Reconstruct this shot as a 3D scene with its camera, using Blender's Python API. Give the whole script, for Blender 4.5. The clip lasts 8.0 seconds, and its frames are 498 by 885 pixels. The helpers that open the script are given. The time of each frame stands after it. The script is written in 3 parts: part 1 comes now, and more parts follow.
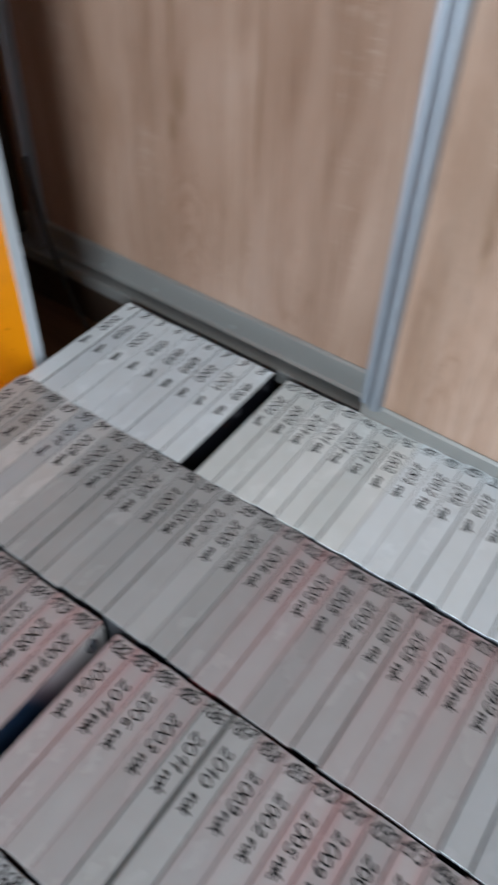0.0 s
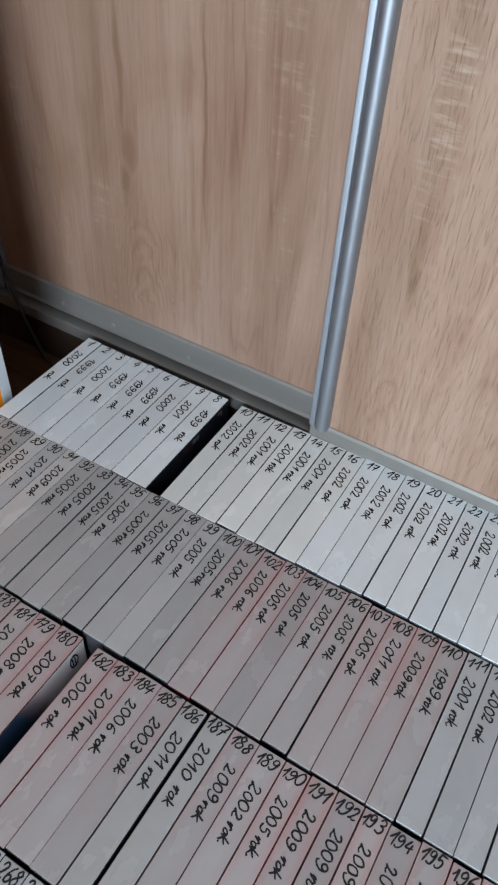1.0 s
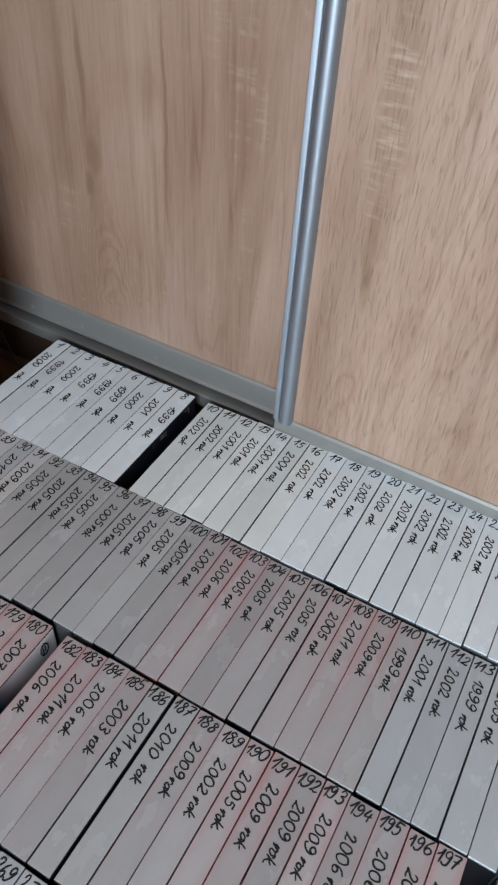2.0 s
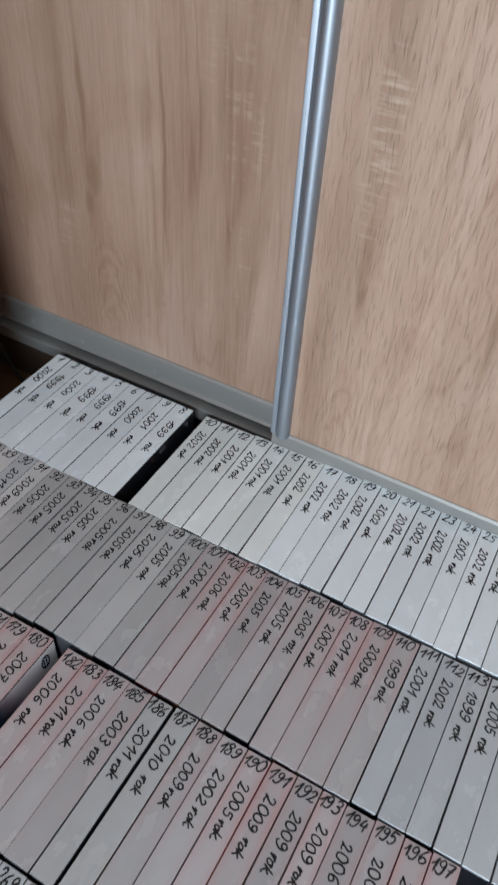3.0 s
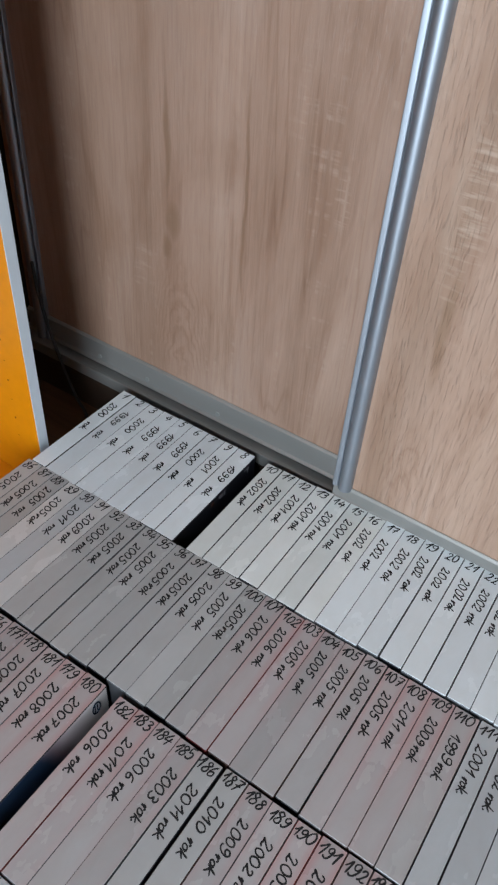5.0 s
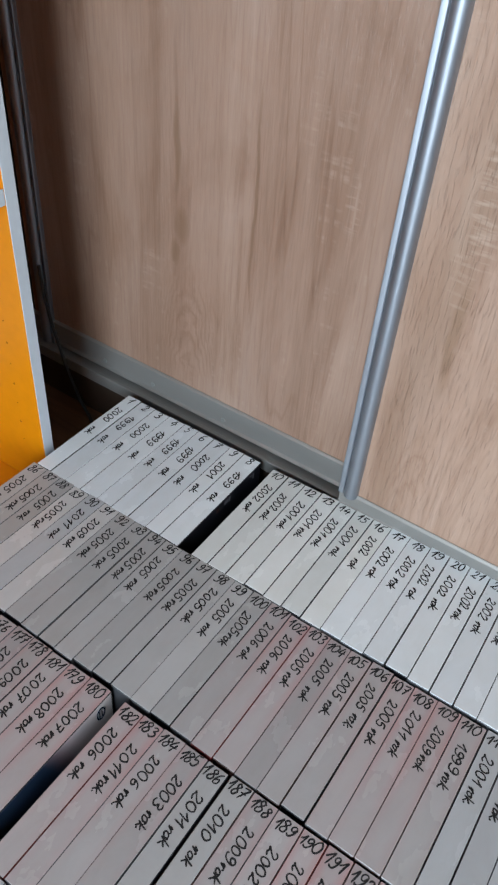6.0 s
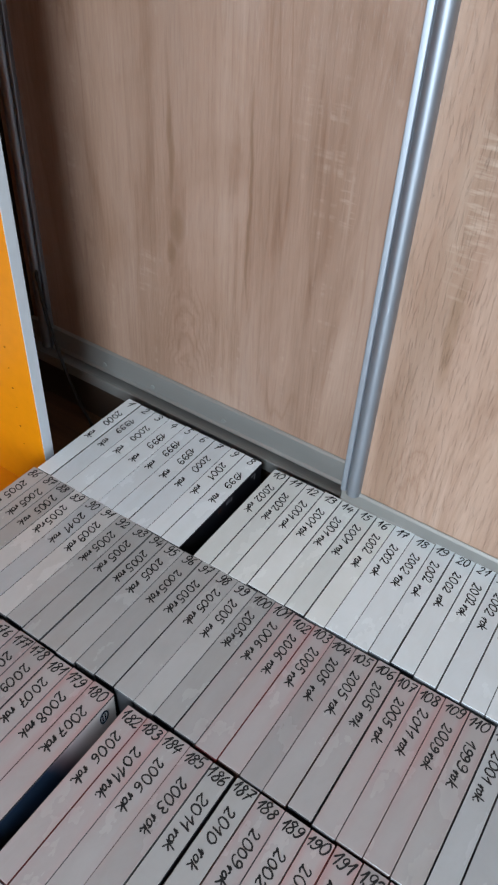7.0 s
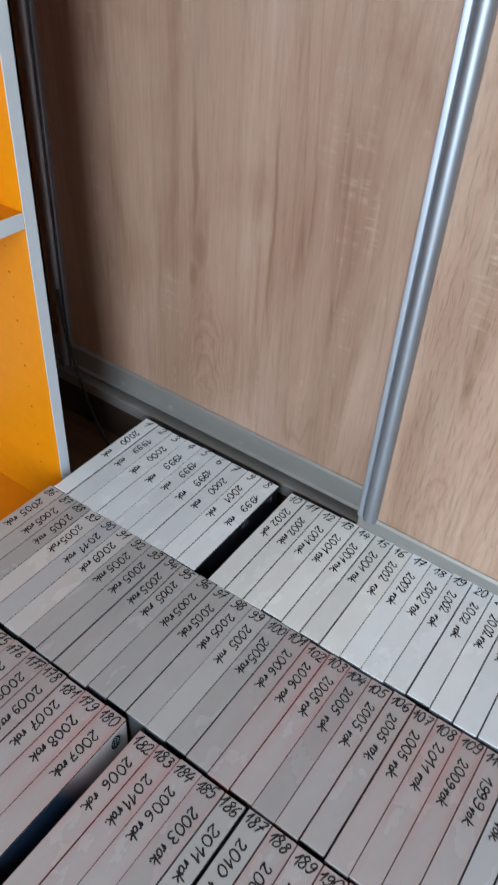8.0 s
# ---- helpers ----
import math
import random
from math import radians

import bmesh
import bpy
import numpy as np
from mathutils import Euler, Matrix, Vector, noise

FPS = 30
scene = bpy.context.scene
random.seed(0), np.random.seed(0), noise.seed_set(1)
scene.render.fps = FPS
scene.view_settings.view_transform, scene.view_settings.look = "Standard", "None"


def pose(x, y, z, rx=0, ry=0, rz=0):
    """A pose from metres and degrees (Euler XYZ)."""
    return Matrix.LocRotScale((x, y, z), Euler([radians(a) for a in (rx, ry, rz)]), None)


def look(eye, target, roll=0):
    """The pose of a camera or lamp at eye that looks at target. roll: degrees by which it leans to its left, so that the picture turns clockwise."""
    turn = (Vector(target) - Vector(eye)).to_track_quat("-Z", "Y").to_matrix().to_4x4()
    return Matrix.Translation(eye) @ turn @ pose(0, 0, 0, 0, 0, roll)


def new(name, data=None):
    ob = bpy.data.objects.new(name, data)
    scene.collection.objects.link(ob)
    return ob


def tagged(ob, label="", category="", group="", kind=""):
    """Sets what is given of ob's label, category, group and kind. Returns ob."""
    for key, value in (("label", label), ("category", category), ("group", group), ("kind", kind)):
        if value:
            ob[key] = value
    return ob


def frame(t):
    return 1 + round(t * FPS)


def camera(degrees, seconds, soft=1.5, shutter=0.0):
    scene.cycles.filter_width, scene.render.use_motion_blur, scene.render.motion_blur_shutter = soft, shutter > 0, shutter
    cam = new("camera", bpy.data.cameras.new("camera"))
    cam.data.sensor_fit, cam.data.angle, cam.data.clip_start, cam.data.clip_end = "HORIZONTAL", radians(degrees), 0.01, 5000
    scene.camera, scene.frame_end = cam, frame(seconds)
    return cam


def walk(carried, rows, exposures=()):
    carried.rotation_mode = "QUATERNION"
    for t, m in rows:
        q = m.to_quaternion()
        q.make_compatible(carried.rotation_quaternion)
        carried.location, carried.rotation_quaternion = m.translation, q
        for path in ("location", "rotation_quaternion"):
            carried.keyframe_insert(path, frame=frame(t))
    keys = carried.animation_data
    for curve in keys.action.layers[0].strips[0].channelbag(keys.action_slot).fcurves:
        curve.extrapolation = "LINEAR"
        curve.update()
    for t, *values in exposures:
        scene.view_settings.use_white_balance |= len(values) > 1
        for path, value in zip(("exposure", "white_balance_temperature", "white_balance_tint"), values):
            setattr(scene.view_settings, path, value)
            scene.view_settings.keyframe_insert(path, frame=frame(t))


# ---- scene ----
EXPOSURES = [(0.0, 0.0), (4.7, 0.0), (6.0, 0.1), (8.0, 0.14)]
cam = camera(36.8, 8.0, soft=2.3, shutter=0.5)
PATH = [
    (0, (0.612, -0.605, 0.729), (-0.146, 0.538, -0.727), 2.9),
    (0.2, (0.677, -0.601, 0.713), (-0.088, 0.607, -0.686), 0.4),
    (0.5, (0.654, -0.631, 0.786), (-0.014, 0.632, -0.613), 4.0),
    (1, (0.631, -0.646, 0.79), (-0.041, 0.587, -0.634), 3.8),
    (1.5, (0.644, -0.658, 0.802), (-0.026, 0.589, -0.611), 4.5),
    (1.7, (0.657, -0.667, 0.791), (0.013, 0.611, -0.606), 4.4),
    (2.8, (0.669, -0.659, 0.822), (0.039, 0.6, -0.598), 4.0),
    (3, (0.667, -0.669, 0.814), (0.026, 0.618, -0.576), 4.2),
    (3.5, (0.662, -0.666, 0.818), (-0.019, 0.629, -0.545), 4.4),
    (4, (0.655, -0.664, 0.819), (-0.063, 0.63, -0.526), 4.6),
    (4.5, (0.637, -0.667, 0.823), (-0.112, 0.618, -0.514), 4.9),
    (4.7, (0.633, -0.663, 0.826), (-0.13, 0.607, -0.519), 4.4),
    (5.8, (0.623, -0.657, 0.832), (-0.142, 0.605, -0.518), 4.9),
    (6, (0.621, -0.665, 0.826), (-0.148, 0.613, -0.507), 5.2),
    (6.5, (0.626, -0.662, 0.813), (-0.151, 0.605, -0.525), 4.0),
    (7, (0.629, -0.662, 0.814), (-0.162, 0.617, -0.504), 3.5),
    (7.5, (0.626, -0.662, 0.813), (-0.167, 0.618, -0.503), 3.7),
    (8, (0.617, -0.66, 0.818), (-0.216, 0.625, -0.468), 4.0),
]
walk(cam, [(t, look(eye, target, roll)) for t, eye, target, roll in PATH], EXPOSURES)

# ---- daylight: a window in the wall behind the camera ----
X0, X1, TOP, BACK_Y = -0.40, 2.40, 2.55, -2.65
WINDOW_X, WINDOW_Z = (0.55, 1.65), (0.10, 2.05)
world = bpy.data.worlds.new("sky")
scene.world = world
world.use_nodes = True
wn, wl = world.node_tree.nodes, world.node_tree.links
sky = wn.new("ShaderNodeTexSky")
sky.sky_type, sky.sun_disc = "NISHITA", False
sky.sun_elevation, sky.sun_rotation = radians(38), radians(20)
wl.new(sky.outputs[0], wn["Background"].inputs[0])
wn["Background"].inputs[1].default_value = 0.12

sun_data = bpy.data.lights.new("sun", "SUN")
sun_data.energy, sun_data.angle, sun_data.color = 2.0, radians(0.6), (1.0, 0.95, 0.88)
sun = new("sun", sun_data)
sun.matrix_world = pose(0, 0, 6, 52, 0, 160)

pane_data = bpy.data.lights.new("window_daylight", "AREA")
pane_data.shape, pane_data.size, pane_data.size_y = "RECTANGLE", WINDOW_X[1] - WINDOW_X[0], WINDOW_Z[1] - WINDOW_Z[0]
pane_data.energy, pane_data.color = 110.0, (0.732, 0.88, 1.005)
window_light = new("window_daylight", pane_data)
window_light.matrix_world = look((sum(WINDOW_X) / 2, BACK_Y + 0.02, sum(WINDOW_Z) / 2), (sum(WINDOW_X) / 2, 0, sum(WINDOW_Z) / 2))


# ---- materials ----
class Nodes:
    """A short way to write node materials."""

    def __init__(self, name, roughness=0.5, metallic=0.0):
        self.mat = bpy.data.materials.new(name)
        self.mat.use_nodes = True
        self.tree = self.mat.node_tree
        self.out = self.tree.nodes["Principled BSDF"]
        self.out.inputs["Roughness"].default_value = roughness
        self.out.inputs["Metallic"].default_value = metallic

    def add(self, kind, **settings):
        node = self.tree.nodes.new(kind)
        for key, value in settings.items():
            node.inputs[key].default_value = value
        return node

    def link(self, a, b):
        self.tree.links.new(a, b)
        return self

    def coords(self, scale=(1, 1, 1), shift=(0, 0, 0), rot=(0, 0, 0)):
        c = self.add("ShaderNodeTexCoord")
        m = self.add("ShaderNodeMapping", Scale=scale, Location=shift, Rotation=rot)
        self.link(c.outputs["Object"], m.inputs["Vector"])
        return m.outputs["Vector"]

    def noise(self, vector, scale, detail=4.0, rough=0.55, distortion=0.0):
        n = self.add("ShaderNodeTexNoise", Scale=scale, Detail=detail, Roughness=rough, Distortion=distortion)
        self.link(vector, n.inputs["Vector"])
        return n.outputs["Fac"]

    def ramp(self, value, *stops):
        r = self.add("ShaderNodeValToRGB")
        e = r.color_ramp.elements
        e[0].position, e[1].position = stops[0][0], stops[-1][0]
        e[0].color, e[1].color = (*stops[0][1], 1), (*stops[-1][1], 1)
        for p, c in stops[1:-1]:
            e.new(p).color = (*c, 1)
        self.link(value, r.inputs["Fac"])
        return r.outputs["Color"]

    def mix(self, factor, a, b, mode="MIX"):
        m = self.tree.nodes.new("ShaderNodeMix")
        m.data_type, m.blend_type = "RGBA", mode
        for value, socket in ((factor, m.inputs[0]), (a, m.inputs[6]), (b, m.inputs[7])):
            if isinstance(value, (int, float)):
                socket.default_value = value
            elif isinstance(value, tuple):
                socket.default_value = (*value, 1)
            else:
                self.link(value, socket)
        return m.outputs[2]

    def math(self, op, a, b=0.0):
        m = self.tree.nodes.new("ShaderNodeMath")
        m.operation = op
        for value, socket in ((a, m.inputs[0]), (b, m.inputs[1])):
            if isinstance(value, (int, float)):
                socket.default_value = value
            else:
                self.link(value, socket)
        return m.outputs[0]

    def bump(self, height, strength, distance):
        b = self.add("ShaderNodeBump", Strength=strength, Distance=distance)
        self.link(height, b.inputs["Height"])
        self.link(b.outputs["Normal"], self.out.inputs["Normal"])
        return self

    def colour(self, c):
        if isinstance(c, tuple):
            self.out.inputs["Base Color"].default_value = (*c, 1)
        else:
            self.link(c, self.out.inputs["Base Color"])
        return self

    def rough(self, r):
        self.link(r, self.out.inputs["Roughness"])
        return self


def wood_foil(name, shift, knots, cathedral, ladder, open_grain, tone):
    """Light sonoma-oak foil: upright grain in soft bands, pores, dark knots, one cathedral figure and pale saw marks across the grain.
    knots: (x, z, half width, half height); cathedral: x, z, half width, half height; ladder: the same for the saw marks."""
    n = Nodes(name, 0.45)
    c = n.add("ShaderNodeTexCoord")
    sep = n.add("ShaderNodeSeparateXYZ")
    n.link(c.outputs["Object"], sep.inputs[0])
    x, z = sep.outputs[0], sep.outputs[2]
    wob = n.math("SUBTRACT", n.noise(n.coords((9, 1, 9), shift), 1.0, 3, 0.55), 0.5)
    wobbled = n.math("ADD", x, n.math("MULTIPLY", wob, 0.022))

    def blob(cx, cz, hw, hh, soft=0.6):
        """1 inside an upright ellipse, fading out at its rim."""
        a = n.math("DIVIDE", n.math("SUBTRACT", wobbled, cx), hw)
        b = n.math("DIVIDE", n.math("SUBTRACT", z, cz), hh)
        r = n.math("ADD", n.math("MULTIPLY", a, a), n.math("MULTIPLY", b, b))
        return n.ramp(r, (1 - soft, (1, 1, 1)), (1.0, (0, 0, 0)))

    broad = n.noise(n.coords((9, 1, 0.45), shift), 1.0, 4, 0.6, 0.5)
    fine = n.math("ADD", n.math("MULTIPLY", n.noise(n.coords((190, 1, 4.5), shift), 1.0, 5, 0.65, 0.3), 0.45), n.math("MULTIPLY", n.noise(n.coords((330, 1, 17), shift, (0, 0.03, 0)), 1.0, 4, 0.65, 0.6), 0.55))
    cloud = n.noise(n.coords((7, 1, 3.2), shift), 1.0, 4, 0.6, 0.9)
    base = n.ramp(broad, (0.28, (0.255, 0.156, 0.112)), (0.44, (0.325, 0.206, 0.157)), (0.58, (0.37, 0.240, 0.188)), (0.74, (0.435, 0.298, 0.241)))
    col = n.mix(0.24 if open_grain < 0.5 else 0.2, base, n.ramp(fine, (0.36, (0.42, 0.34, 0.28)), (0.51, (1.0, 1.0, 1.0)), (0.66, (1.2, 1.2, 1.18))), "MULTIPLY")
    streak = n.ramp(n.noise(n.coords((34, 1, 1.5), shift), 1.0, 5, 0.65, 0.9), (0.33, (0.66, 0.56, 0.49)), (0.47, (1, 1, 1)))
    col = n.mix(n.ramp(cloud, (0.36, (0.58,) * 3), (0.6, (0.12,) * 3)), col, streak, "MULTIPLY")
    col = n.mix(1.0, col, n.ramp(cloud, (0.3, (0.86, 0.82, 0.78)), (0.5, (1.0, 1.0, 1.0)), (0.68, (1.03, 1.08, 1.13))), "MULTIPLY")
    # long flowing year-ring lines, dark or pale
    flow = n.math("MULTIPLY", n.noise(n.coords((8, 1, 0.75), shift), 1.0, 3, 0.5, 0.35), 15.0)
    ring = n.math("PINGPONG", flow, 0.5)
    lines = n.ramp(ring, (0.0, (0.74, 0.66, 0.59)), (0.09, (0.97, 0.96, 0.95)), (0.40, (1.0, 1.0, 1.0)), (0.5, (1.13, 1.14, 1.15)))
    col = n.mix(n.ramp(n.noise(n.coords((10, 1, 1.6), shift), 1.3, 2, 0.5), (0.42, (0.12,) * 3), (0.6, (0.62,) * 3)), col, lines, "MULTIPLY")
    for knot in knots:
        col = n.mix(n.math("MULTIPLY", blob(*knot, 0.8), 0.62), col, (0.205, 0.118, 0.074))
    # tone stands in for light: it dims or brightens the whole leaf
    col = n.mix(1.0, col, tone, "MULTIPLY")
    cx, cz, hw, hh = cathedral
    dx = n.math("SUBTRACT", wobbled, cx)
    arch = n.math("ADD", n.math("ADD", z, n.math("MULTIPLY", n.math("MULTIPLY", dx, dx), 115.0)), n.math("MULTIPLY", n.math("SUBTRACT", n.noise(n.coords((24, 1, 16), shift), 1.0, 4, 0.6, 0.5), 0.5), 0.16))
    rings = n.ramp(n.math("PINGPONG", n.math("MULTIPLY", arch, 22.0), 0.5), (0.02, (0.66, 0.55, 0.47)), (0.22, (0.93, 0.9, 0.87)), (0.5, (1.06, 1.06, 1.06)))
    col = n.mix(n.math("MULTIPLY", blob(cx, cz, hw, hh, 0.9), 0.42), col, n.mix(1.0, col, rings, "MULTIPLY"))
    cross = n.noise(n.coords((16, 1, 85), shift, (0, 0.06, 0)), 1.0, 3, 0.6)
    where = n.math("MULTIPLY", n.noise(n.coords((11, 1, 2.4), shift), 1.0, 1, 0.4), n.noise(n.coords((70, 1, 4.0), shift), 1.6, 2, 0.5))
    saw = n.math("MULTIPLY", n.ramp(cross, (0.52, (0, 0, 0)), (0.66, (1, 1, 1))), n.ramp(where, (0.28, (0, 0, 0)), (0.38, (1, 1, 1))))
    col = n.mix(n.math("MULTIPLY", saw, 0.13), col, (0.70, 0.56, 0.45))
    rungs = n.ramp(n.noise(n.coords((20, 1, 150), shift, (0, 0.02, 0)), 1.0, 3, 0.6), (0.50, (0, 0, 0)), (0.68, (1, 1, 1)))
    rails = n.ramp(n.noise(n.coords((120, 1, 1.2), shift), 1.0, 2, 0.5), (0.54, (0, 0, 0)), (0.66, (1, 1, 1)))
    marks = n.math("MULTIPLY", n.math("MAXIMUM", rungs, n.math("MULTIPLY", rails, 0.7)), blob(*ladder, 0.9))
    col = n.mix(n.math("MULTIPLY", marks, 0.1 + 0.24 * open_grain), col, (0.74, 0.60, 0.48))
    pore = n.noise(n.coords((560, 1, 48) if open_grain < 0.5 else (420, 1, 40), shift, (0, 0.08 if open_grain < 0.5 else 0.2, 0)), 1.0, 4, 0.6, 0.5)
    col = n.mix(0.3 * open_grain, col, n.ramp(pore, (0.31, (0.76, 0.68, 0.62)), (0.42, (1, 1, 1)), (0.60, (1, 1, 1)), (0.70, (1.22, 1.22, 1.2))), "MULTIPLY")
    n.colour(col).rough(n.ramp(fine, (0.3, (0.46,) * 3), (0.7, (0.34,) * 3)))
    relief = n.math("ADD", n.ramp(pore, (0.30, (0, 0, 0)), (0.44, (1, 1, 1))), n.math("MULTIPLY", fine, 0.5))
    return n.bump(relief, open_grain, 0.0008).mat


def aluminium(name, colour, roughness, metal=1.0, along=(700, 700, 2)):
    n = Nodes(name, roughness, metal)
    streak = n.noise(n.coords(along), 1.0, 3, 0.6)
    smear = n.noise(n.coords((25, 25, 25)), 1.0, 4, 0.6)
    n.colour(n.mix(0.1, colour, n.ramp(smear, (0.3, (0.75,) * 3), (0.7, (1.0,) * 3)), "MULTIPLY"))
    return n.rough(n.ramp(smear, (0.3, (roughness * 0.95,) * 3), (0.7, (roughness * 1.06,) * 3))).bump(streak, 0.04, 0.0002).mat


def paper(name, low, high, red_glow=0.0):
    """Label paper under clear tape: faint mottling, scuffs and a soft sheen, a little different on each tape."""
    n = Nodes(name, 0.32)
    info = n.add("ShaderNodeObjectInfo")
    tone = n.ramp(info.outputs["Random"], (0.0, low), (1.0, high))
    apart = n.math("MULTIPLY", info.outputs["Random"], 91.0)

    def own(scale, rot=(0, 0, 0)):
        """Coordinates of the label, moved on for each tape."""
        v = n.add("ShaderNodeVectorMath")
        v.operation = "ADD"
        n.link(n.coords(scale, (0, 0, 0), rot), v.inputs[0]).link(apart, v.inputs[1])
        return v.outputs[0]

    mott = n.noise(own((9, 5, 9)), 3.0, 4, 0.6)
    grime = n.noise(own((3, 1.5, 3)), 9.0, 5, 0.7, 0.8)
    col = n.mix(1.0, tone, n.ramp(mott, (0.3, (0.955, 0.95, 0.945)), (0.7, (1.0, 1.0, 1.0))), "MULTIPLY")
    col = n.mix(1.0, col, n.ramp(grime, (0.25, (0.93, 0.92, 0.90)), (0.62, (1.0, 1.0, 1.0))), "MULTIPLY")
    if red_glow:
        # pink glow from neighbouring red card, painted along the label's long edges
        sep = n.add("ShaderNodeSeparateXYZ")
        n.link(n.coords(), sep.inputs[0])
        away = n.math("ADD", n.math("ABSOLUTE", sep.outputs[0]), n.math("MULTIPLY", n.noise(own((20, 12, 1)), 1.0, 2, 0.5), 0.006))
        along = n.ramp(n.math("MULTIPLY", sep.outputs[1], -1.0), (0.05, (1,) * 3), (0.15, (0.3,) * 3))
        edge = n.math("ADD", n.math("MULTIPLY", n.ramp(away, (0.008, (0,) * 3), (0.0165, (1,) * 3)), 0.8), 0.2)
        col = n.mix(n.math("MULTIPLY", n.math("MULTIPLY", edge, along), red_glow), col, (0.46, 0.19, 0.19))
    n.colour(col).rough(n.ramp(mott, (0.3, (0.21,) * 3), (0.7, (0.30,) * 3)))
    return n.bump(n.noise(own((26, 17, 26)), 1.0, 3, 0.5), 0.12, 0.0012).mat


def plain(name, colour, roughness, vary=0.12, scale=30, bump=0.1):
    n = Nodes(name, roughness)
    f = n.noise(n.coords(), scale, 4, 0.6)
    n.colour(n.mix(1.0, colour, n.ramp(f, (0.3, (1 - vary,) * 3), (0.7, (1.0,) * 3)), "MULTIPLY"))
    return n.bump(f, bump, 0.0006).mat


def dark_boards(name):
    n = Nodes(name, 0.35)
    long = n.noise(n.coords((3, 60, 1)), 1.0, 5, 0.6, 0.4)
    n.colour(n.ramp(long, (0.3, (0.06, 0.028, 0.015)), (0.7, (0.16, 0.075, 0.038))))
    return n.bump(long, 0.15, 0.0006).mat


# the same oak twice: shade in the rear colour, sheen in the front
OAK_BACK_SHADED = wood_foil("oak_foil_rear_door_shaded", (0.31, 0, 0.42), ((0.058, 0.485, 0.0062, 0.070), (0.068, 0.388, 0.014, 0.030), (0.056, 0.350, 0.010, 0.022), (0.175, 0.45, 0.003, 0.16)),
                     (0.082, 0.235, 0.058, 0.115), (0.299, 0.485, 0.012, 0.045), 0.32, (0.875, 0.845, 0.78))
OAK_FRONT_LIT = wood_foil("oak_foil_front_door_lit", (3.7, 0, 1.9), ((0.452, 0.40, 0.0085, 0.085), (0.60, 0.40, 0.006, 0.12)), (0.450, 0.205, 0.036, 0.075), (0.447, 0.53, 0.026, 0.115), 0.8, (1.10, 1.09, 1.01))
ALU = aluminium("satin_aluminium", (0.36, 0.385, 0.425), 0.5, 0.95)
ALU_DULL = aluminium("dull_aluminium", (0.345, 0.33, 0.308), 0.42, 0.6, (2, 700, 700))
PLINTH = plain("dark_brown_plinth_and_shade", (0.05, 0.03, 0.02), 0.5)
FLOOR = dark_boards("dark_laminate")
PLASTER = plain("pale_plaster", (0.30, 0.295, 0.29), 0.9, 0.06, 9, 0.2)
CEIL = plain("white_ceiling", (0.60, 0.60, 0.60), 0.9, 0.04, 6, 0.2)
ORANGE = plain("orange_melamine", (0.68, 0.222, 0.001), 0.38, 0.08, 60, 0.05)
WHITE = plain("white_edge_band", (0.54, 0.575, 0.605), 0.4, 0.06, 40, 0.05)
HOLE = plain("drilled_hole", (0.20, 0.06, 0.004), 0.8)
STEEL = aluminium("screw_steel", (0.36, 0.36, 0.34), 0.35, 0.5)
INK = plain("black_marker_ink", (0.006, 0.006, 0.008), 0.75, 0.3, 200, 0.0)
CORD = plain("dark_cord", (0.022, 0.018, 0.016), 0.6)
PAPERS = {
    # blue cast of the sky light is mixed into cool and soft
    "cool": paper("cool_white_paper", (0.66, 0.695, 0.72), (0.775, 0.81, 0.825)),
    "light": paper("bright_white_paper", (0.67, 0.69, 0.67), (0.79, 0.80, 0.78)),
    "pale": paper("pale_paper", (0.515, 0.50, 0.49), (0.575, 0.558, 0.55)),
    # greyer papers, darkened further for the weaker light on the nearer rows
    "grey": paper("greyish_shaded_paper", (0.374, 0.369, 0.365), (0.452, 0.446, 0.442)),
    "pink": paper("warm_white_shaded_paper", (0.35, 0.34, 0.34), (0.425, 0.411, 0.408), 0.3),
    "rose": paper("rosy_glow_paper", (0.385, 0.362, 0.362), (0.44, 0.412, 0.41), 0.55),
    "soft": paper("soft_white_shaded_paper", (0.405, 0.415, 0.428), (0.475, 0.485, 0.498)),
}
CARDS = {
    "black": plain("black_card", (0.012, 0.012, 0.016), 0.3),
    "navy": plain("navy_card", (0.012, 0.02, 0.045), 0.3),
    "red": plain("red_card", (0.15, 0.018, 0.016), 0.35),
    "brown": plain("brown_card", (0.05, 0.022, 0.016), 0.4),
    "grey": plain("grey_card", (0.07, 0.07, 0.075), 0.4),
    "white": plain("white_card", (0.6, 0.6, 0.6), 0.4),
}
def cover_print(name):
    """Glossy cover print that runs from pale grey through purple to navy along the sleeve."""
    n = Nodes(name, 0.3)
    c = n.add("ShaderNodeTexCoord")
    sep = n.add("ShaderNodeSeparateXYZ")
    n.link(c.outputs["Object"], sep.inputs[0])
    run = n.math("ADD", n.math("MULTIPLY", sep.outputs[1], -5.3), n.math("MULTIPLY", sep.outputs[2], -1.6))
    n.colour(n.ramp(n.math("ADD", run, n.math("MULTIPLY", n.noise(n.coords(), 25, 3, 0.5), 0.1)), (0.02, (0.56, 0.52, 0.50)), (0.22, (0.42, 0.36, 0.37)),
                    (0.32, (0.16, 0.12, 0.14)), (0.40, (0.014, 0.03, 0.06))))
    return n.mat


PRINT_RUN = cover_print("purple_cover_print")
PRINT_NAVY = plain("navy_cover_print", (0.012, 0.035, 0.07), 0.25, 0.4, 12)
PRINT_MARK = plain("grey_cover_mark", (0.12, 0.11, 0.12), 0.35)


